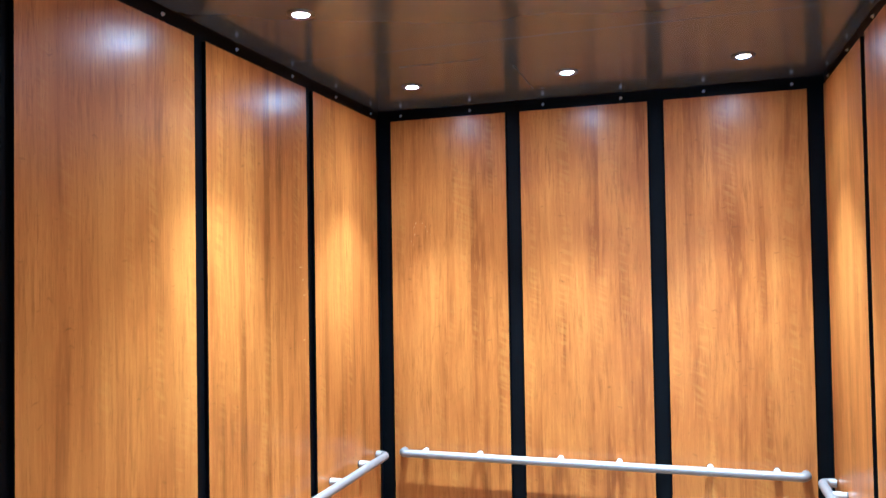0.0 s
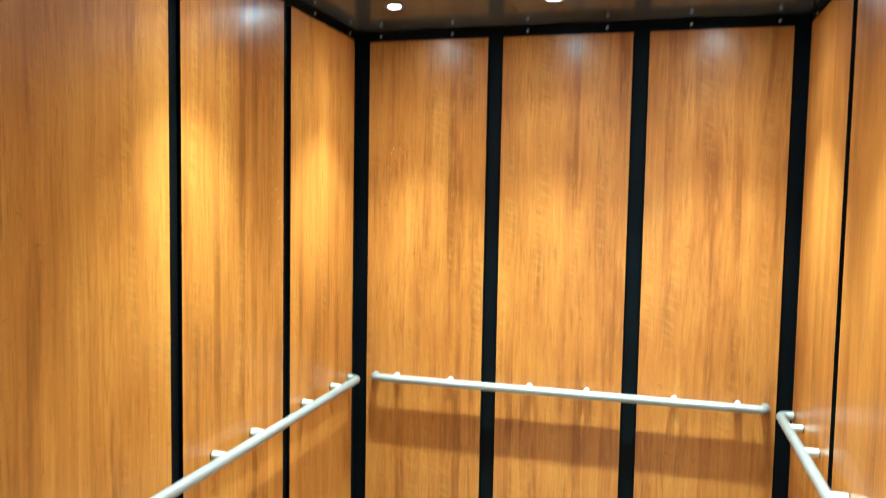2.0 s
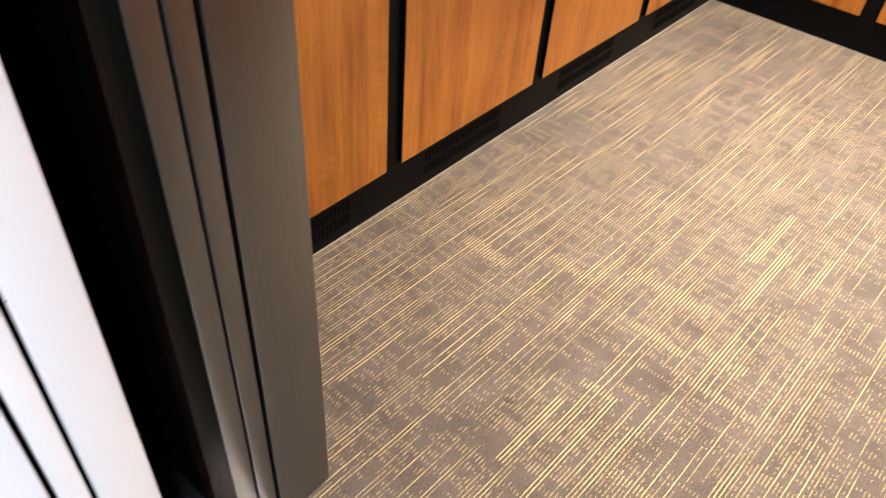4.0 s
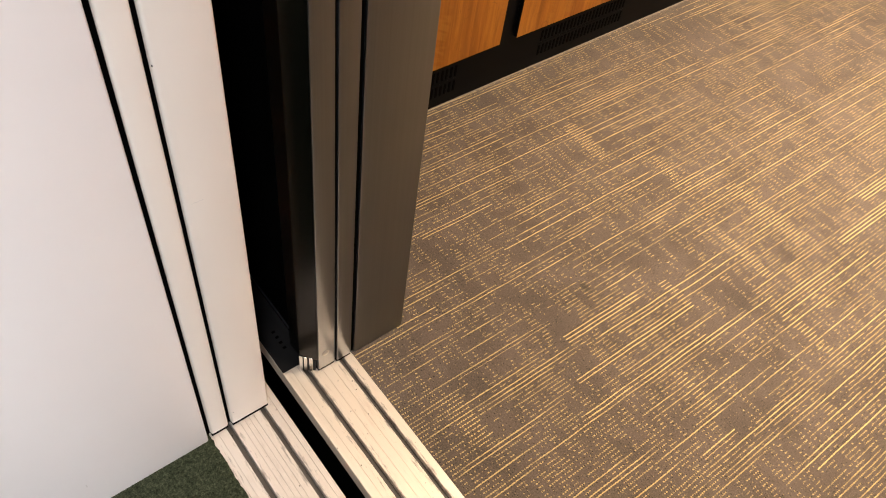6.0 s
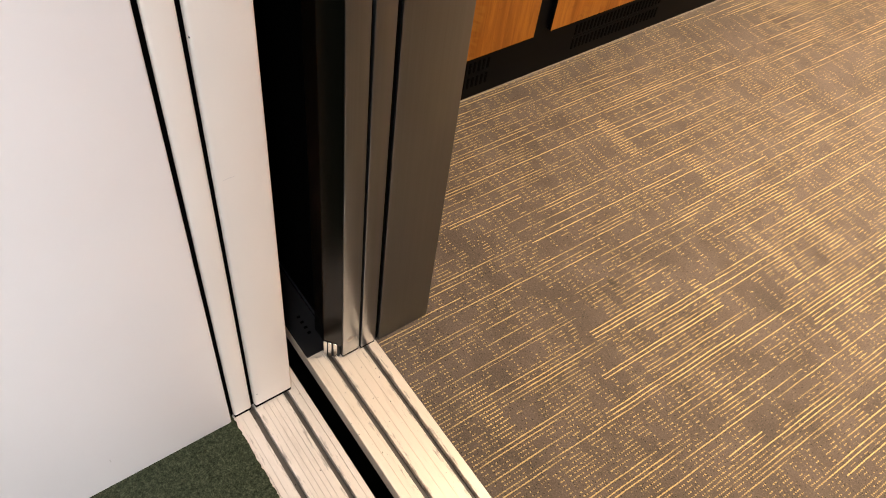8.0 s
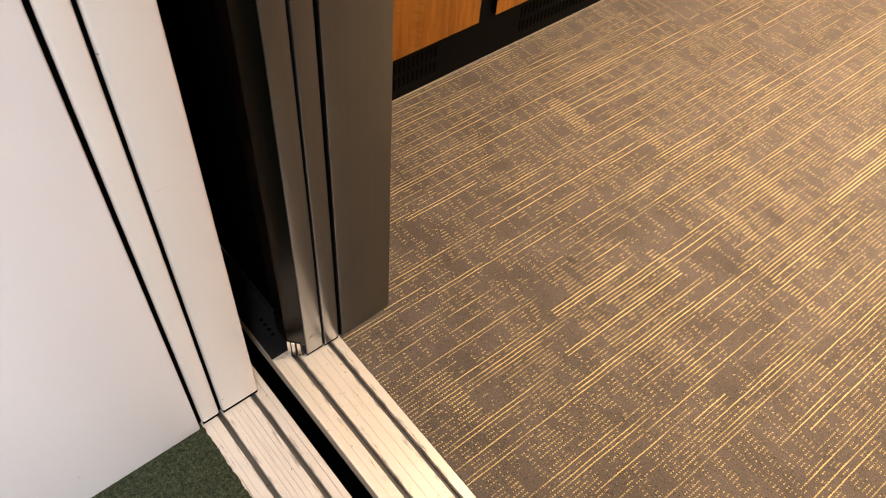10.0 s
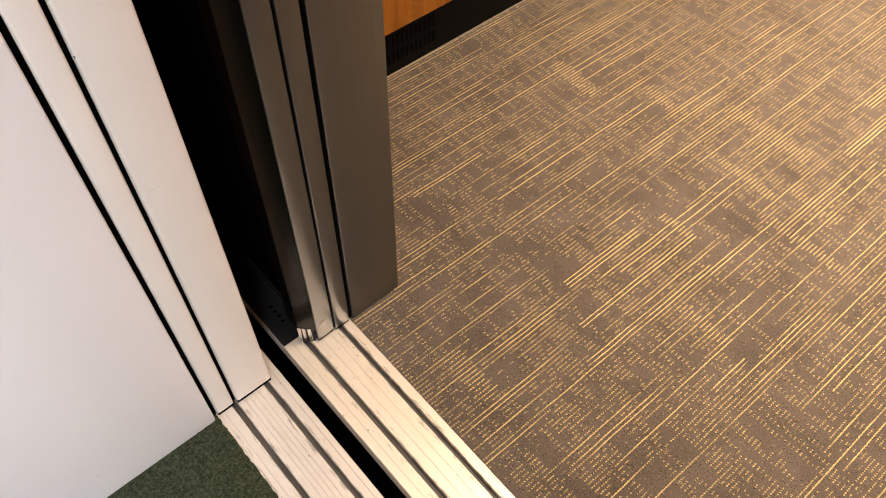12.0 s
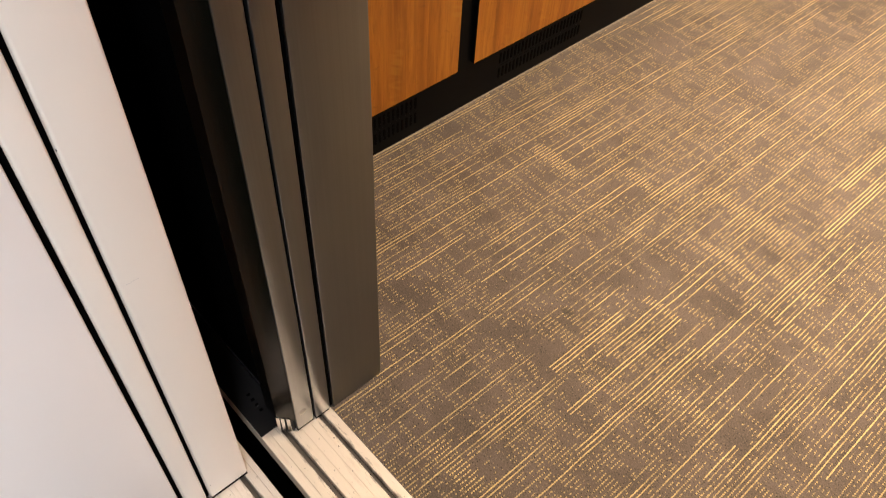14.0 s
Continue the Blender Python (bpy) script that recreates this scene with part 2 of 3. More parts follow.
    for by, x0, x1, w in ((1.088, -0.285, -0.05, 0.020), (0.872, -0.680, -0.53, 0.022), (0.098, -0.225, -0.10, 0.022), (0.985, -0.470, -0.33, 0.014),
                          (0.925, -0.190, -0.03, 0.014), (0.976, -0.030, 0.10, 0.014), (0.530, 0.000, 0.12, 0.014), (0.688, -0.175, -0.09, 0.012), (0.864, 0.010, 0.18, 0.014)):
        strong = n.math("MAXIMUM", strong, n.math("MULTIPLY", near(x, (x0 + x1) / 2, (x1 - x0) / 2), near(edge, by, w)))
    dotted = n.ramp(level, ((0.515, 0.03), (0.550, 0.90)))
    density = n.math("MAXIMUM", n.math("MAXIMUM", dotted, patch), n.math("MULTIPLY", strong, 0.95))
    density = n.math("MULTIPLY", density, n.math("ADD", 0.06, n.math("MULTIPLY", main, 1.0)))
    present = n.ramp(n.math("SUBTRACT", density, rnd), ((0.0, 0.0), (0.12, 1.0)))
    loop = n.ramp(n.math("ABSOLUTE", n.math("SUBTRACT", f, 0.40)), ((0.24, 1.0), (0.42, 0.0)))
    tone = n.math("ADD", 0.42, n.math("MULTIPLY", chance(cell, loops), 0.40))
    bead = n.math("MULTIPLY", n.math("MULTIPLY", loop, n.ramp(side2, ((0.18, 1.0), (0.40, 0.0)))), n.math("MULTIPLY", present, n.math("MAXIMUM", tone, strong)))
    body = n.math("ADD", 0.50, n.math("MULTIPLY", n.ramp(n.math("ADD", fray, n.math("MULTIPLY", loop, 0.10)), ((0.38, 0.0), (0.58, 1.0))), 0.50))
    line = n.math("MULTIPLY", n.math("MULTIPLY", solid, n.ramp(side, ((0.09, 1.0), (0.19, 0.0)))), body)
    stray = n.math("MULTIPLY", n.ramp(field(300, 260, 12.0), ((0.69, 0.0), (0.75, 1.0))), 0.45)
    gold = n.math("MAXIMUM", line, n.math("MAXIMUM", bead, stray), clamp=True)
    # shade painted in as dark hollows beside the lines and between the single loops
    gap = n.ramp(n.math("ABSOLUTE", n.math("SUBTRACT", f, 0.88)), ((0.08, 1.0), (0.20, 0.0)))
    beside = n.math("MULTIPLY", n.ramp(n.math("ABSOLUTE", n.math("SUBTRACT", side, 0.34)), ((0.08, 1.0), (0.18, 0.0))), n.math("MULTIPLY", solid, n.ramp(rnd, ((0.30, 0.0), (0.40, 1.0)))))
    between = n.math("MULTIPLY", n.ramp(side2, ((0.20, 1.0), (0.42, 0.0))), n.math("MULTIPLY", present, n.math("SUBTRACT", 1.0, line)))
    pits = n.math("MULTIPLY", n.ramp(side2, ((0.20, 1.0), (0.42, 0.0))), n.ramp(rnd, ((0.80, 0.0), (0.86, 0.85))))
    hollow_shade = n.math("MULTIPLY", gap, n.math("MAXIMUM", n.math("MAXIMUM", beside, between), pits))
    pile = field(330, 300, 3.0, 3, 0.75)
    ground = n.ramp(field(9, 9, 1.0, 3), ((0.36, (0.080, 0.063, 0.050)), (0.50, (0.100, 0.079, 0.063)), (0.64, (0.118, 0.093, 0.076))))
    ground = n.mix(n.ramp(pile, ((0.34, 0.50), (0.50, 0.0))), ground, (0.034, 0.026, 0.021))
    ground = n.mix(n.ramp(pile, ((0.52, 0.0), (0.66, 0.40))), ground, (0.230, 0.178, 0.143))
    ground = n.mix(n.math("MULTIPLY", hollow_shade, 0.95), ground, (0.009, 0.007, 0.005))
    yarn = n.mix(n.noise(n.coords(), 60, 2), (0.60, 0.435, 0.160), (0.72, 0.555, 0.26))
    worn = n.ramp(n.noise(n.coords(), 3.1, 3, 0.6), ((0.60, 0.0), (0.78, 1.0)))
    col = n.mix(gold, ground, yarn)
    col = n.mix(n.math("MULTIPLY", worn, 0.15), col, (0.18, 0.150, 0.120))
    # dark smudges, and a pale frayed edge along the walls
    for sx, sy, rx, ry, much in ((-0.262, 0.525, 0.028, 0.014, 0.85), (-0.03, 0.80, 0.060, 0.045, 0.32), (-0.055, 1.02, 0.050, 0.022, 0.25)):
        dx, dy = n.math("DIVIDE", n.math("SUBTRACT", x, sx), rx), n.math("DIVIDE", n.math("SUBTRACT", y, sy), ry)
        spot = n.math("ADD", n.math("MULTIPLY", dx, dx), n.math("MULTIPLY", dy, dy))
        col = n.mix(n.ramp(n.math("ADD", spot, n.math("MULTIPLY", pile, 0.8)), ((0.45, much), (1.2, 0.0))), col, (0.045, 0.037, 0.030))
    rim = n.math("MAXIMUM", n.math("SUBTRACT", n.math("ABSOLUTE", x), 0.914), n.math("SUBTRACT", y, 2.845))
    frayed = n.math("ADD", n.math("MULTIPLY", rim, 50.0), n.math("ADD", n.math("MULTIPLY", pile, 0.5), n.math("MULTIPLY", field(90, 90, 9.0, 2), 0.6)))
    col = n.mix(n.ramp(frayed, ((0.66, 0.0), (0.86, 0.45))), col, (0.36, 0.32, 0.27))
    return n.done(col, 0.80, 0.0, Specular_IOR_Level=0.25, Sheen_Weight=0.5, Sheen_Roughness=0.45, Sheen_Tint=(1.0, 0.97, 0.92, 1.0))


def green_carpet():
    n = Nodes("dark_green_carpet")
    c = n.coords()
    pile = n.noise(c, 330, 3, 0.65)
    tuft = n.noise(c, 170, 2, 0.5)
    patch = n.noise(c, 7, 3, 0.6)
    col = n.ramp(n.math("ADD", n.math("MULTIPLY", pile, 0.6), n.math("MULTIPLY", tuft, 0.4)), ((0.36, (0.008, 0.010, 0.005)), (0.51, (0.034, 0.041, 0.022)), (0.66, (0.085, 0.096, 0.056))))
    col = n.mix(n.math("MULTIPLY", patch, 0.3), col, (0.030, 0.036, 0.026))
    n.bump(n.math("ADD", pile, tuft), 0.7, 0.003)
    return n.done(col, 0.95, 0.0, Specular_IOR_Level=0.1)


def ceiling_metal():
    n = Nodes("bronze_gloss_ceiling")
    c = n.coords()
    cloud = n.noise(c, 2.2, 4, 0.6)
    lines = n.noise(n.stretched(c, (2, 220, 1)), 1, 2, 0.5)
    col = n.mix(cloud, (0.148, 0.159, 0.190), (0.186, 0.199, 0.235))
    n.bump(lines, 0.02, 0.0003)
    return n.done(col, n.math("ADD", 0.13, n.math("MULTIPLY", cloud, 0.08)), 0.45)


def glowing(name, colour, strength):
    n = Nodes(name)
    return n.done((0.9, 0.9, 0.9), 0.4, 0.0, Emission_Color=(*colour, 1.0), Emission_Strength=strength)


def plain_wall(name, base):
    n = Nodes(name)
    c = n.coords()
    cloud = n.noise(c, 2.0, 4, 0.6)
    n.bump(n.noise(c, 260, 3), 0.15, 0.0008)
    return n.done(n.mix(cloud, tuple(v * 0.94 for v in base), base), 0.75, 0.0)


WOOD = wood_laminate()
BLACK = black_metal("black_painted_backing", (0.0025, 0.003, 0.004), 0.45, 0.10)
# near-black that stands in for shade in door gaps and bracket slots
GAP_DARK = black_metal("gap_shade_black", (0.001, 0.001, 0.001), 0.9, 0.02)
RAIL = brushed("brushed_rail_steel", (0.40, 0.375, 0.355), 0.50, (60, 60, 60), 0.04, 0.65)
# paler rail steel: the overhead light on the posts is in its colour
LIT_STEEL = brushed("lit_post_steel", (0.66, 0.625, 0.600), 0.45, (60, 60, 60), 0.03, 0.15)
BOLT = brushed("screw_steel", (0.75, 0.74, 0.72), 0.28, (200, 200, 200))
DOOR_STEEL = brushed("door_steel", (0.225, 0.232, 0.250), 0.35, (260, 260, 1.0), 0.0)
STRIP_STEEL = brushed("dark_strip_steel", (0.033, 0.032, 0.031), 0.22, (500, 500, 2.0), 0.02)
ZINC = brushed("dull_zinc", (0.11, 0.11, 0.11), 0.5, (90, 90, 90))
DULL_BLACK = black_metal("matt_black_cover_shade", (0.013, 0.0125, 0.0125), 0.6, 0.15)
CHROME = brushed("chrome", (0.85, 0.84, 0.82), 0.14, (80, 80, 80), 0.01)
# white paint tinted cream for the warm car light on the landing leaves
WARM_LIT_WHITE = painted("warm_lit_door_paint", (0.83, 0.775, 0.705), 0.34)
WHITE = painted("white_door_paint", (0.80, 0.77, 0.75), 0.34)
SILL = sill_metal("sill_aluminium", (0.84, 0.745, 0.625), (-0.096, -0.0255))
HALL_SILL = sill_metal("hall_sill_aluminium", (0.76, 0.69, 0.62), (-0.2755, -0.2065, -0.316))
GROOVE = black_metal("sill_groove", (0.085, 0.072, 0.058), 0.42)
CARPET = lift_carpet()
GREEN = green_carpet()
CEILING = ceiling_metal()
LENS = glowing("lamp_lens", (1.0, 0.74, 0.56), 540.0)
HALL_LENS = glowing("hall_lamp_diffuser", (1.0, 0.98, 0.98), 6.0)
PLASTER = plain_wall("hall_plaster", (0.72, 0.70, 0.67))
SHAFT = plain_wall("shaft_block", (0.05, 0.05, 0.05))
CHIP = plain_wall("bare_core", (0.66, 0.40, 0.16))
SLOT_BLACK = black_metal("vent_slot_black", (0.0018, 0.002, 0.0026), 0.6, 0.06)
RUBBER = black_metal("black_rubber", (0.012, 0.012, 0.012), 0.6)


# ---- mesh helpers ----
def box(bm, lo, hi, bevel=0.0, segments=2):
    made = bmesh.ops.create_cube(bm, size=1.0)["verts"]
    for v in made:
        v.co = Vector([lo[i] + (v.co[i] + 0.5) * (hi[i] - lo[i]) for i in range(3)])
    if bevel:
        edges = list({e for v in made for e in v.link_edges})
        bmesh.ops.bevel(bm, geom=edges, offset=bevel, segments=segments, profile=0.5, affect="EDGES")
    return bm


def boxed(lo, hi, bevel=0.0, segments=2):
    return box(bmesh.new(), lo, hi, bevel, segments)


def cylinder(bm, a, b, r, r2=None, sides=20, caps=True):
    a, b = Vector(a), Vector(b)
    turn = (b - a).to_track_quat("Z", "Y").to_matrix().to_4x4()
    m = Matrix.Translation((a + b) / 2) @ turn
    bmesh.ops.create_cone(bm, cap_ends=caps, segments=sides, radius1=r, radius2=r if r2 is None else r2, depth=(b - a).length, matrix=m)
    return bm


def tube(bm, points, r, sides=20):
    """A round tube along points, with closed ends."""
    pts = [Vector(p) for p in points]
    rings = []
    up = Vector((0, 0, 1))
    for i, p in enumerate(pts):
        d = (pts[min(i + 1, len(pts) - 1)] - pts[max(i - 1, 0)]).normalized()
        s = d.cross(up).normalized()
        t = s.cross(d)
        rings.append([bm.verts.new(p + (s * math.cos(a) + t * math.sin(a)) * r) for a in [2 * math.pi * k / sides for k in range(sides)]])
    for a, b in zip(rings, rings[1:]):
        for k in range(sides):
            bm.faces.new((a[k], a[(k + 1) % sides], b[(k + 1) % sides], b[k]))
    bm.faces.new(rings[0][::-1])
    bm.faces.new(rings[-1])
    bmesh.ops.recalc_face_normals(bm, faces=bm.faces)
    return bm


def extruded(profile, x0, x1):
    """A profile of (y, z) points drawn out along x."""
    bm = bmesh.new()
    a = [bm.verts.new((x0, y, z)) for y, z in profile]
    b = [bm.verts.new((x1, y, z)) for y, z in profile]
    k = len(profile)
    for i in range(k):
        bm.faces.new((a[i], a[(i + 1) % k], b[(i + 1) % k], b[i]))
    bm.faces.new(a[::-1])
    bm.faces.new(b)
    bmesh.ops.recalc_face_normals(bm, faces=bm.faces)
    return bm


def ring(bm, centre, r_in, r_out, z_low, z_high, sides=40):
    """A bevelled lamp trim: a round profile turned about z."""
    cx, cy = centre
    prof = [(r_in, z_high), (r_in, z_low + 0.002), (r_in + 0.002, z_low), (r_out - 0.004, z_low), (r_out, z_low + 0.003), (r_out, z_high)]
    loops = []
    for r, z in prof:
        loops.append([bm.verts.new((cx + r * math.cos(2 * math.pi * k / sides), cy + r * math.sin(2 * math.pi * k / sides), z)) for k in range(sides)])
    for a, b in zip(loops, loops[1:]):
        for k in range(sides):
            bm.faces.new((a[k], a[(k + 1) % sides], b[(k + 1) % sides], b[k]))
    bmesh.ops.recalc_face_normals(bm, faces=bm.faces)
    return bm


def finish(name, bm, material, smooth=False):
    me = bpy.data.meshes.new(name)
    bm.to_mesh(me)
    bm.free()
    me.materials.append(material)
    if smooth:
        for poly in me.polygons:
            poly.use_smooth = True
        me.set_sharp_from_angle(angle=radians(40))
    return me


def part(name, bm, material, parent=None, label="", smooth=True):
    ob = new(name, finish(name, bm, material, smooth))
    if parent is not None:
        ob.parent = parent
    return tagged(ob, label)


def thing(name, at, label, category, group="", kind=""):
    ob = new(name)
    ob.matrix_world = at
    ob.empty_display_size = 0.05
    return tagged(ob, label, category, group, kind)


def structure(name, bm, material, label, category, smooth=False):
    return tagged(part(name, bm, material, None, "", smooth), label, category, kind="structure")


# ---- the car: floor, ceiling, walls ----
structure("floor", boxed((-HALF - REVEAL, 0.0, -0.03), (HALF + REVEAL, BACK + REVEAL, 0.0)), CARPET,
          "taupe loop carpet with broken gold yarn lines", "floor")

# ceiling in two sheets with a thin joint across, and a cut access flap near the back
bm = bmesh.new()
SEAM = 1.968
box(bm, (-HALF - 0.05, FRONT - 0.05, TOP), (HALF + 0.05, SEAM - 0.0006, TOP + 0.03), 0.0004, 1)
box(bm, (-HALF - 0.05, SEAM + 0.0006, TOP - 0.0003), (HALF + 0.05, BACK + 0.05, TOP + 0.03), 0.0004, 1)
ceiling = structure("ceiling", bm, CEILING, "dark bronze glossy metal lift ceiling with recessed lights", "ceiling")
bm = boxed((-0.5550, 2.1580, TOP - 0.0012), (-0.2600, 2.1612, TOP - 0.0004))
box(bm, (-0.1690, 2.2800, TOP - 0.0012), (-0.1668, 2.6600, TOP - 0.0004))
part("joint", bm, GROOVE, ceiling, "dark hairline joint of an access flap")

# backing and front wall
box_back = boxed((-HALF - REVEAL - 0.03, BACK + REVEAL, -0.03), (HALF + REVEAL + 0.03, BACK + REVEAL + 0.04, TOP + 0.02))
wall_back = structure("wall_back", box_back, BLACK, "black backing wall with three cherry laminate panels", "wall")
wall_left = structure("wall_left", boxed((-HALF - REVEAL - 0.04, FRONT - 0.05, -0.03), (-HALF - REVEAL, BACK + REVEAL, TOP + 0.02)), BLACK,
                      "black backing wall with cherry laminate panels and vented base", "wall")
wall_right = structure("wall_right", boxed((HALF + REVEAL, FRONT - 0.05, -0.03), (HALF + REVEAL + 0.04, BACK + REVEAL, TOP + 0.02)), BLACK,
                       "black backing wall with cherry laminate panels", "wall")

# front returns of brushed steel either side of the doorway, with a header
bm = bmesh.new()
box(bm, (-HALF - REVEAL, 0.003, 0.001), (JAMB, FRONT, TOP), 0.003)
wall_front = structure("wall_front", bm, DOOR_STEEL, "brushed steel front return beside the lift doors", "wall", smooth=True)
part("return_panel", boxed((STRIKE, 0.003, 0.001), (HALF + REVEAL, FRONT, TOP), 0.003), DOOR_STEEL, wall_front)
part("header", boxed((JAMB + 0.001, 0.003, 2.13), (STRIKE - 0.001, FRONT, TOP), 0.003), DOOR_STEEL, wall_front)

BACK_EDGES = ((-0.861, -0.328), (-0.266, 0.266), (0.328, 0.861))
RIGHT_EDGES = ((0.186, 0.790), (0.845, 1.448), (1.500, 2.108), (2.161, 2.791))
SIDE_EDGES = ((0.186, 0.797), (0.855, 1.464), (1.517, 2.131), (2.184, 2.791))


def panel_mesh(width):
    me = finish("panel", boxed((-width / 2, 0.0, PANEL_LOW), (width / 2, REVEAL, PANEL_HIGH), 0.0012, 1), WOOD)
    me.materials.append(BLACK)
    for poly in me.polygons:
        poly.material_index = 0 if poly.normal.y < -0.9 else 1
    return me


def hang_panel(mesh, wall, m):
    ob = new("panel", mesh)
    ob.parent = wall
    ob.matrix_world = m
    return ob


for a, b in BACK_EDGES:
    hang_panel(panel_mesh(b - a), wall_back, pose((a + b) / 2, BACK, 0))
for a, b in SIDE_EDGES:
    hang_panel(panel_mesh(b - a), wall_left, pose(-HALF, (a + b) / 2, 0, 0, 0, 90))
for a, b in RIGHT_EDGES:
    hang_panel(panel_mesh(b - a), wall_right, pose(HALF, (a + b) / 2, 0, 0, 0, -90))

# pale chips knocked out of one back panel and one side panel
bm = bmesh.new()
for k in range(9):
    a = 2 * math.pi * k / 13 + random.uniform(-0.15, 0.15)
    reach = random.uniform(0.60, 1.15)
    cx, cz = -0.722 + 0.044 * math.cos(a) * reach, 1.792 + 0.058 * math.sin(a) * reach
    w, h = random.uniform(0.0010, 0.0026), random.uniform(0.0012, 0.0032)
    box(bm, (cx - w, BACK - 0.0006, cz - h), (cx + w, BACK + 0.001, cz + h), 0.0006, 1)
part("chips", bm, CHIP, wall_back, "ring of small pale chips in the laminate")
bm = bmesh.new()
for y, z, w, h in ((2.075, 1.66, 0.010, 0.002), (2.090, 1.615, 0.006, 0.003), (2.098, 1.560, 0.008, 0.002), (2.095, 1.40, 0.006, 0.002)):
    box(bm, (-HALF - 0.001, y - w, z - h), (-HALF + 0.0006, y + w, z + h), 0.0006, 1)
part("chips", bm, CHIP, wall_left, "few small pale scrapes in the laminate")

# round-headed screws in the black top rail
bm = bmesh.new()
bmesh.ops.create_uvsphere(bm, u_segments=12, v_segments=8, radius=0.0065)
for v in bm.verts:
    v.co.y = -max(0.0, -v.co.y * 0.8) if v.co.y < 0 else 0.0
cylinder(bm, (0, -0.0075, 0), (0, -0.004, 0), 0.0028, sides=8)
SCREW = finish("screw", bm, BOLT, True)


def screw(wall, m):
    ob = new("screw", SCREW)
    ob.parent = wall
    ob.matrix_world = m


for k in range(6):
    screw(wall_back, pose(-0.815 + 0.3250 * k, BACK + REVEAL, 2.341))
for k in range(8):
    y = 2.765 - 0.3550 * k
    screw(wall_left, pose(-HALF - REVEAL, y, 2.343, 0, 0, 90))
    screw(wall_right, pose(HALF + REVEAL, y, 2.343, 0, 0, -90))

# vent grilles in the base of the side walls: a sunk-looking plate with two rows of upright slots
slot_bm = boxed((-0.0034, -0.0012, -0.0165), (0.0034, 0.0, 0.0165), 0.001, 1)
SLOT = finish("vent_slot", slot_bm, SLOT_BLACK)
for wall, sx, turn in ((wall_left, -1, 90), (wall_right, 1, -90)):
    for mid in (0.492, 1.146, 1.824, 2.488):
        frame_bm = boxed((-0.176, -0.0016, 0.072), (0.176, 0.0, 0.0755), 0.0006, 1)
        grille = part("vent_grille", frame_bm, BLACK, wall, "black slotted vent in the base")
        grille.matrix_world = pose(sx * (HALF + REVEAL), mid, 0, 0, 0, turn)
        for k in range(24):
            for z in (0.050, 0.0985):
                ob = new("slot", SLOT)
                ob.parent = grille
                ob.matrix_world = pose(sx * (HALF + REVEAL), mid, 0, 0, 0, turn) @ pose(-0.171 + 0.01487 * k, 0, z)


# ---- handrails ----
RAIL_Z, RAIL_OFF, RAIL_R, BEND = 0.8385, 0.052, 0.0168, 0.027


def handrail(length, posts, m, label):
    """A tube along local x with both ends turned back to the wall at local y = 0; the room lies at -y."""
    rail = thing("handrail", m, label, "handrail", "handrails in the lift")
    pts = []
    h = length / 2
    for sx in (-1, 1):
        side = [(sx * h, -0.004, 0.0)]
        for k in range(7):
            a = math.radians(90 * k / 6)
            side.append((sx * (h - BEND + BEND * math.cos(a)), -(RAIL_OFF - BEND) - BEND * math.sin(a), 0.0))
        pts += side if sx < 0 else side[::-1]
    part("tube", tube(bmesh.new(), pts, RAIL_R, 24), RAIL, rail)
    for x in posts:
        p = part("post", cylinder(bmesh.new(), (x, 0.0, 0.005), (x, -RAIL_OFF + 0.006, 0.005), 0.0132, sides=18), LIT_STEEL, rail)
        # black ring added for the shade and dark reflection at the panel
        part("shade_ring", cylinder(bmesh.new(), (x, 0.0, 0.005), (x, -0.0025, 0.005), 0.0142, sides=20), RUBBER, p, "dark ring for the shade at the panel")
    return rail


handrail(1.63, (-0.715, -0.468, -0.12, 0.12, 0.470, 0.713), pose(0.004, BACK, RAIL_Z), "brushed steel tube handrail on the back wall")
SIDE_POSTS = (2.560, 2.290, 1.905, 1.670, 1.240, 1.005, 0.600)
Y0, Y1 = 0.360, 2.738
ymid = (Y0 + Y1) / 2
handrail(Y1 - Y0, [y - ymid for y in SIDE_POSTS], pose(-HALF, ymid, RAIL_Z, 0, 0, 90), "long brushed steel tube handrail on a side wall")
handrail(Y1 - Y0, [ymid - y for y in SIDE_POSTS], pose(HALF, ymid, RAIL_Z, 0, 0, -90), "long brushed steel tube handrail on a side wall")

# ---- downlights ----
first = thing("downlight", pose(*LAMPS[0], TOP), "small round recessed downlight, lit, with a steel trim ring", "downlight", "downlights in the lift ceiling")
part("trim_ring", ring(bmesh.new(), (0, 0), 0.0235, 0.040, -0.005, 0.0), DOOR_STEEL, first, "thin steel ring")
bm = bmesh.new()
bmesh.ops.create_uvsphere(bm, u_segments=24, v_segments=12, radius=0.0235)
for v in bm.verts:
    v.co.z = min(0.0, v.co.z) * 0.16 - 0.001
part("lens", bm, LENS, first, "glowing lens")
for lx, ly in LAMPS[1:]:
    copy_thing(first, pose(lx, ly, TOP))


# ---- sills ----
def sill_profile(y0, y1, grooves, ribs, deep):
    """Top at z = 0, with running grooves 14 mm deep and shallow anti-slip ribs."""
    cuts = [(a, b, 0.014) for a, b in grooves] + [(r - deep * 0.7, r + deep * 0.7, deep) for r in ribs]
    cuts.sort()
    pts = [(y0, -0.035), (y0, -0.001), (y0 + 0.001, 0.0)]
    for a, b, d in cuts:
        pts += [(a, 0.0), (a + 0.0002, -d), (b - 0.0002, -d), (b, 0.0)]
    return pts + [(y1 - 0.001, 0.0), (y1, -0.001), (y1, -0.035)]


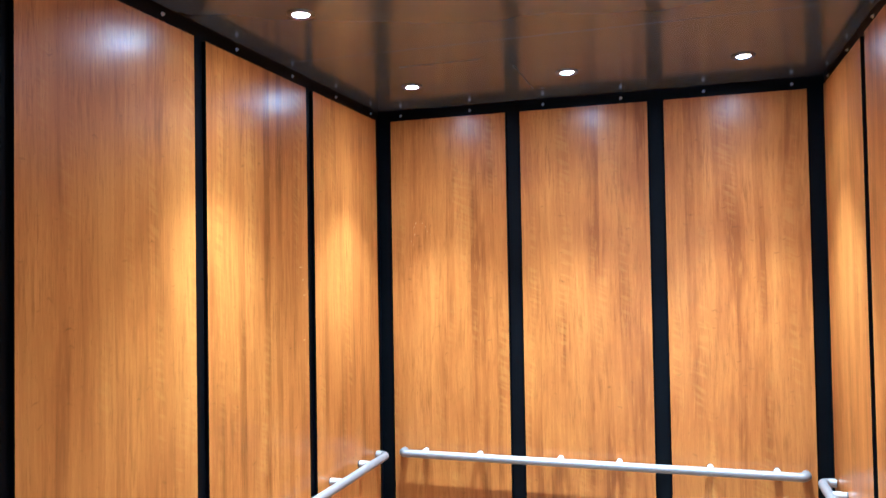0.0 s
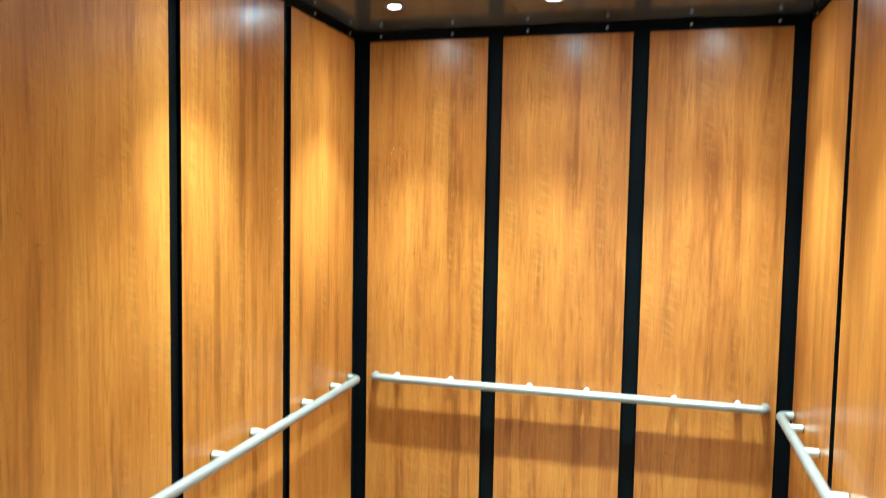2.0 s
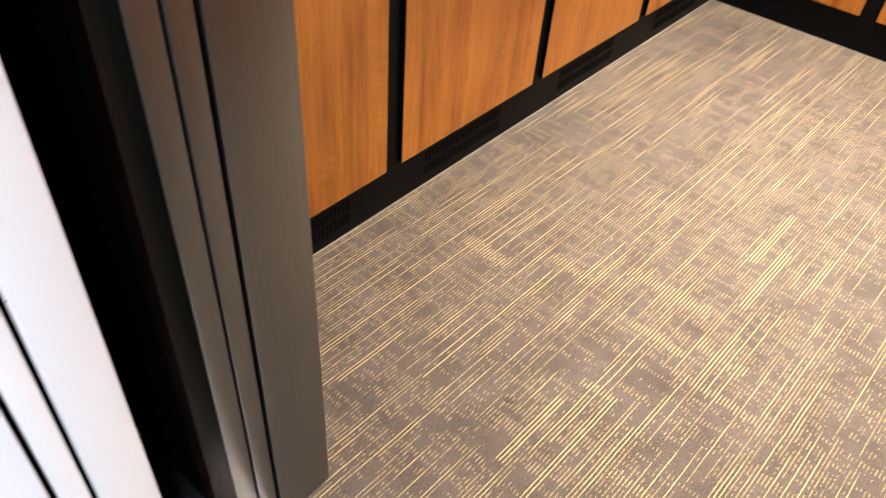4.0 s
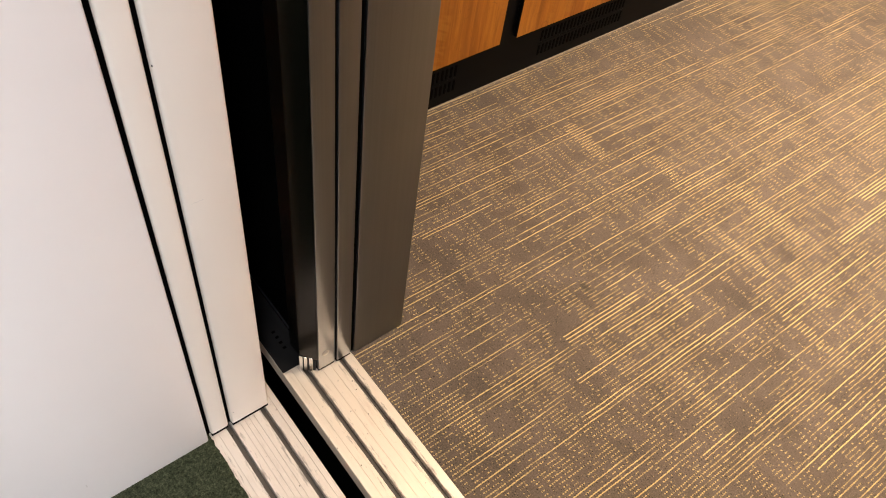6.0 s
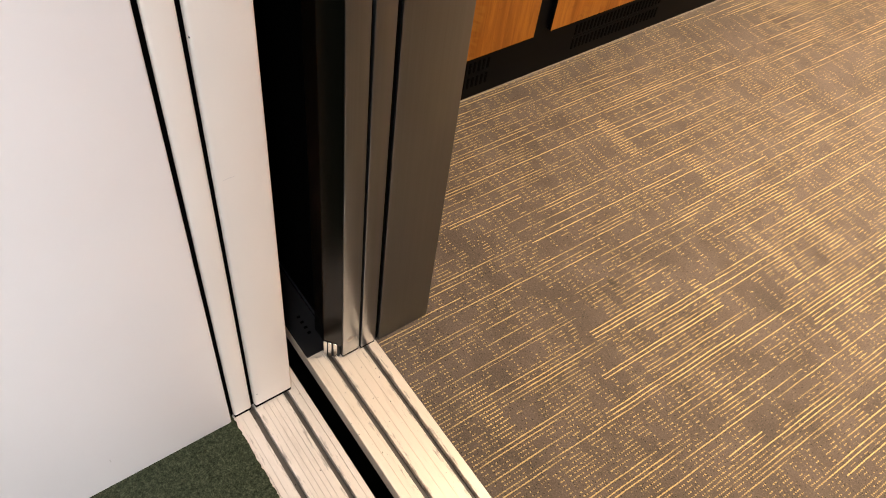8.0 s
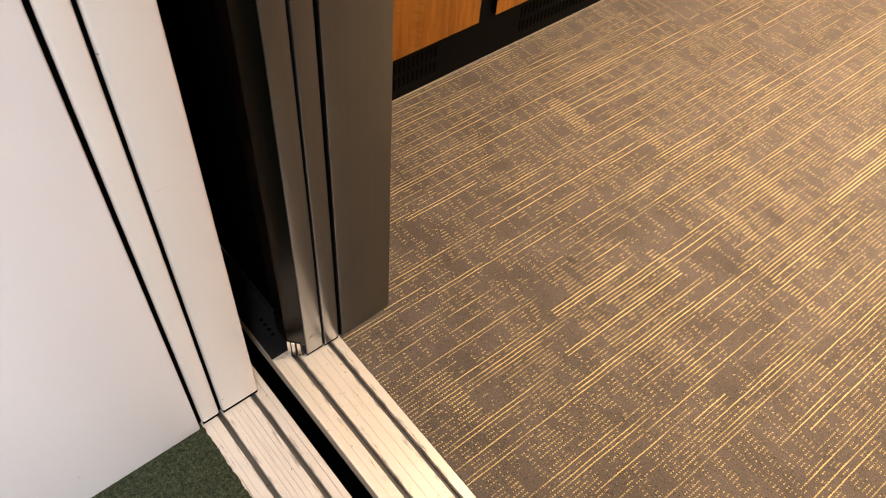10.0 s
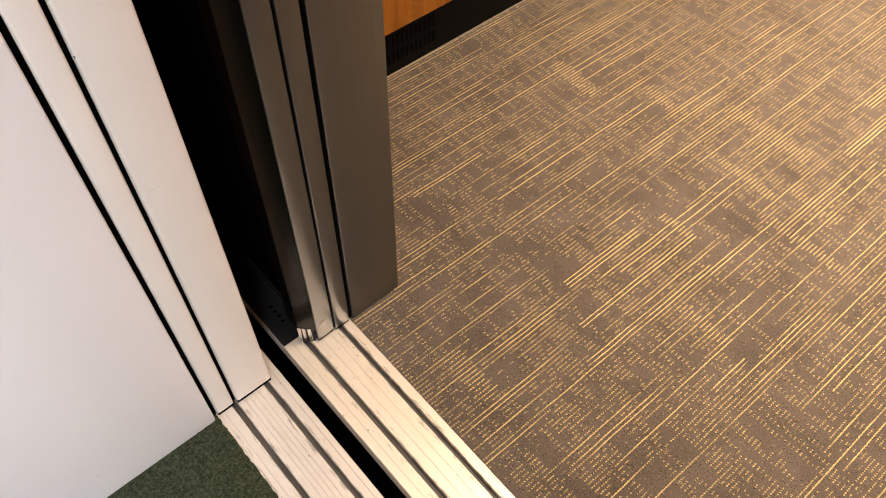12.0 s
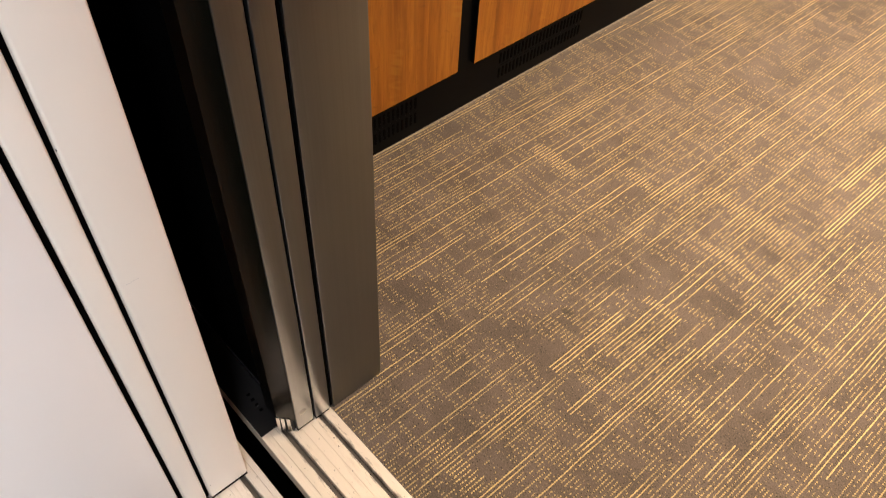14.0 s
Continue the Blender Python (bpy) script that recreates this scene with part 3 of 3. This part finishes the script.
def sill(name, y0, y1, grooves, ribs, deep, material, label):
    root = thing(name, pose(0, 0, 0), label, "sill", kind="structure")
    part("track", extruded(sill_profile(y0, y1, grooves, ribs, deep), -1.30, 1.00), material, root, smooth=False)
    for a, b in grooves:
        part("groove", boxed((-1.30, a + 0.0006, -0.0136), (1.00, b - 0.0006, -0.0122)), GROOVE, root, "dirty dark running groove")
    return root


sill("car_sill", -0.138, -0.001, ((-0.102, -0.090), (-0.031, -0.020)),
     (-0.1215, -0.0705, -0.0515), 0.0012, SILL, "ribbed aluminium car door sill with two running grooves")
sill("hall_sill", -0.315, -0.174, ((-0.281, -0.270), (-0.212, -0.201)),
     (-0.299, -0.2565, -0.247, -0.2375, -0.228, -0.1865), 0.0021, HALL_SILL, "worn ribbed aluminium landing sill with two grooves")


# ---- doors ----
def door_leaf(name, y0, y1, x1, width, material, label, category, bottom=0.009, high=2.15, edge=0.0045):
    leaf = thing(name, pose(0, 0, 0), label, category, "open sliding lift doors")
    part("leaf", boxed((x1 - width, y0, bottom), (x1, y1, high), edge, 3), material, leaf)
    # black strip added below the leaf, stands in for the shade there
    part("under_shade", boxed((x1 - width, y0 + 0.001, 0.0012), (x1 - 0.0022, y1 - 0.001, bottom - 0.0004)), GAP_DARK, leaf, "black strip added for the shade under the leaf")
    return leaf


leaf = door_leaf("landing_door", -0.3095, -0.2755, -0.404, 0.60, WARM_LIT_WHITE, "white painted landing door leaf, slid open", "lift door")
# black strips added in the leaf gaps in place of their shade
part("shade_strip", boxed((-0.600, -0.3170, 0.008), (-0.411, -0.3098, 2.13)), GAP_DARK, leaf, "black strip set in for the shade of the gap")
leaf = door_leaf("landing_door", -0.2690, -0.1945, -0.402, 0.60, WARM_LIT_WHITE, "thick white painted landing door leaf, slid open", "lift door")
part("shade_strip", boxed((-0.600, -0.2752, 0.008), (-0.411, -0.2692, 2.13)), GAP_DARK, leaf, "black strip set in for the shade of the gap")
part("nick", boxed((-0.4050, -0.2692, 0.8172), (-0.4030, -0.2680, 0.8192), 0.0003, 1), ZINC, leaf, "small dark nick in the paint")
part("scratch", boxed((-0.4022, -0.2590, 0.6040), (-0.40190, -0.2430, 0.6045)), LIT_STEEL, leaf, "fine grey scratch")
part("screw", cylinder(bmesh.new(), (-0.4022, -0.2630, 0.052), (-0.4016, -0.2630, 0.052), 0.0009, sides=10), ZINC, leaf, "tiny dark screw")
leaf = door_leaf("car_door", -0.0378, -0.0050, -0.4090, 0.60, DOOR_STEEL, "brushed steel car door leaf, slid open", "lift door", edge=0.0015)
# the car door gaps get the same added shade strips
part("shade_strip", boxed((-0.600, -0.0046, 0.008), (-0.413, 0.0022, 2.13)), GAP_DARK, leaf, "black strip set in for the shade of the gap")
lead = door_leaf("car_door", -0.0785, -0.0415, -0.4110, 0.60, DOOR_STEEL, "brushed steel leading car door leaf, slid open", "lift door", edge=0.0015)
part("shade_strip", boxed((-0.600, -0.0412, 0.008), (-0.415, -0.0382, 2.13)), GAP_DARK, lead, "black strip set in for the shade of the gap")
bm = bmesh.new()
outline = [(-0.4125, -0.0790), (-0.4400, -0.1025), (-0.4740, -0.1035), (-0.4740, -0.0790)]
low = [bm.verts.new((x, y, 0.042)) for x, y in outline]
high = [bm.verts.new((x, y, 2.14)) for x, y in outline]
for i in range(len(outline)):
    j = (i + 1) % len(outline)
    bm.faces.new((low[i], low[j], high[j], high[i]))
bm.faces.new(low[::-1])
bm.faces.new(high)
bmesh.ops.recalc_face_normals(bm, faces=bm.faces)
part("edge_strip", bm, STRIP_STEEL, lead, "dark glossy safety edge strip", smooth=False)
# sheet added over the steel face so the cavity stays black with shade
part("shade_sheet", boxed((-1.0, -0.0800, 0.030), (-0.4745, -0.0788, 2.14)), GAP_DARK, lead, "black sheet added to keep the leaf face in shade")
shoe_at = pose(-0.4285, -0.0925, 0.0, 0, 0, 40.5)
shoe = part("guide_shoe", boxed((-0.017, 0.0005, -0.006), (0.015, 0.0080, 0.0415), 0.002), RUBBER, lead, "black guide shoe")
shoe.matrix_world = shoe_at
for x0 in (-0.0165, -0.0075, 0.0035):
    plate = part("shoe_plate", boxed((x0, -0.0022, -0.002), (x0 + 0.0072, 0.0003, 0.046), 0.0006, 1), CHROME, shoe, "bright metal plate")
    plate.matrix_world = shoe_at

bm = bmesh.new()
bmesh.ops.create_uvsphere(bm, u_segments=16, v_segments=8, radius=0.0080)
for v in bm.verts:
    v.co.x *= 0.16
    v.co += Vector((-0.4110, -0.0625, 0.058))
part("screw", bm, RAIL, lead, "flat steel screw head")

# slotted bracket low in the gap between the doors
bracket = thing("slotted_bracket", pose(0, 0, 0), "matt black slotted cover bracket in the door gap, doubling as shade on the sill", "bracket")
# plate runs on over the sill as a black stand-in for its shade
part("plate", boxed((-1.25, -0.1375, 0.0004), (-0.447, -0.0450, 0.0024), 0.0006, 1), DULL_BLACK, bracket)
for k in range(4):
    part("slot", boxed((-0.4985 - 0.0145 * k, -0.1090, 0.0026), (-0.4930 - 0.0145 * k, -0.1020, 0.0031), 0.0002, 1), GAP_DARK, bracket, "dark punched slot")

# ---- the hall: portal, walls, floor, ceiling, lamp ----
hall_frame = structure("door_frame", boxed((-0.62, -0.74, 0.0), (-0.401, -0.3175, 2.14), 0.004, 3), WHITE, "white painted deep lift door frame", "door frame", True)
part("scuff", boxed((-0.4012, -0.5210, 0.0800), (-0.40090, -0.5195, 0.0900)), LIT_STEEL, hall_frame, "short grey scuff")
part("side", boxed((STRIKE, -0.74, 0.0), (1.0, -0.3155, 2.14), 0.004, 3), WHITE, hall_frame)
part("head", boxed((-0.62, -0.74, 2.1405), (1.0, -0.175, 2.34), 0.004, 3), WHITE, hall_frame)
part("strike_side", boxed((STRIKE, -0.3125, 0.001), (1.0, -0.175, 2.14), 0.003), WHITE, hall_frame)
bm = bmesh.new()
outline = [(3.0, -0.3155), (3.0, -4.0), (-3.0, -4.0), (-3.0, -0.3155)]
outline += [(-0.45 + 0.004 * k, -0.3120 + random.uniform(-0.0016, 0.0016)) for k in range(320)]
flat = [bm.verts.new((x, y, -0.03)) for x, y in outline]
pile = [bm.verts.new((x, y, 0.0025)) for x, y in outline]
for i in range(len(outline)):
    j = (i + 1) % len(outline)
    bm.faces.new((flat[i], flat[j], pile[j], pile[i]))
bm.faces.new(pile)
bmesh.ops.recalc_face_normals(bm, faces=bm.faces)
structure("hall_floor", bm, GREEN, "dark green loop carpet of the hall", "floor")
structure("hall_ceiling", boxed((-3.0, -4.0, 2.60), (3.0, -0.62, 2.64)), PLASTER, "plain white hall ceiling", "ceiling")
bm = boxed((-3.0, -0.73, 0.0), (-0.622, -0.62, 2.60))
box(bm, (1.002, -0.73, 0.0), (3.0, -0.62, 2.60))
box(bm, (-0.622, -0.73, 2.342), (1.002, -0.62, 2.60))
structure("wall_hall_lift", bm, PLASTER, "plain light plaster hall wall round the lift", "wall")
structure("wall_hall_far", boxed((-3.0, -4.05, 0.0), (3.0, -4.0, 2.60)), PLASTER, "plain light plaster hall wall", "wall")
structure("wall_hall_west", boxed((-3.05, -4.0, 0.0), (-3.0, -0.62, 2.60)), PLASTER, "plain light plaster hall wall", "wall")
structure("wall_hall_east", boxed((3.0, -4.0, 0.0), (3.05, -0.62, 2.60)), PLASTER, "plain light plaster hall wall", "wall")
hall_lamp = thing("hall_ceiling_light", pose(1.90, -1.30, 2.60), "flat white hall ceiling light, lit", "ceiling light")
bm = bmesh.new()
box(bm, (-0.62, -0.32, -0.03), (-0.60, 0.32, 0.0), 0.002)
box(bm, (0.60, -0.32, -0.03), (0.62, 0.32, 0.0), 0.002)
box(bm, (-0.5995, -0.32, -0.03), (0.5995, -0.30, 0.0), 0.002)
box(bm, (-0.5995, 0.30, -0.03), (0.5995, 0.32, 0.0), 0.002)
part("frame", bm, WHITE, hall_lamp)
part("diffuser", boxed((-0.599, -0.299, -0.02), (0.599, 0.299, -0.012)), HALL_LENS, hall_lamp)

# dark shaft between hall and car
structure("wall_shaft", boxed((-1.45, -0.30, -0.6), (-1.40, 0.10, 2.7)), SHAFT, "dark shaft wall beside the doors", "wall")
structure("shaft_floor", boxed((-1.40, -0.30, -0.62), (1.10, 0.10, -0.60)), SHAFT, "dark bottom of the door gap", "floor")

# crumbs and grit lying in the sill grooves and on the sill tops
def grit(name, spans, count, label):
    bm = bmesh.new()
    for k in range(count):
        y0, y1, z = spans[k % len(spans)]
        x, y, r = random.uniform(-0.40, 0.55), random.uniform(y0, y1), random.uniform(0.0005, 0.0014)
        made = bmesh.ops.create_icosphere(bm, subdivisions=1, radius=r)["verts"]
        sx, sy = random.uniform(0.8, 1.9), random.uniform(0.7, 1.3)
        for v in made:
            v.co = Vector((x + v.co.x * sx, y + v.co.y * sy, z + r * 0.5 + v.co.z * 0.6))
    ob = structure(name, bm, GRIT, label, "dirt", True)
    tagged(ob, label, "dirt", "", "stuff")


GRIT = black_metal("dark_grit", (0.030, 0.024, 0.018), 0.8, 0.2)
grit("sill_grit", ((-0.101, -0.091, -0.0122), (-0.030, -0.021, -0.0122), (-0.089, -0.032, 0.0), (-0.137, -0.103, 0.0)), 34, "dark crumbs of grit on the car sill")
grit("landing_grit", ((-0.280, -0.271, -0.0122), (-0.211, -0.202, -0.0122), (-0.314, -0.175, 0.0)), 40, "dark crumbs of grit on the landing sill")
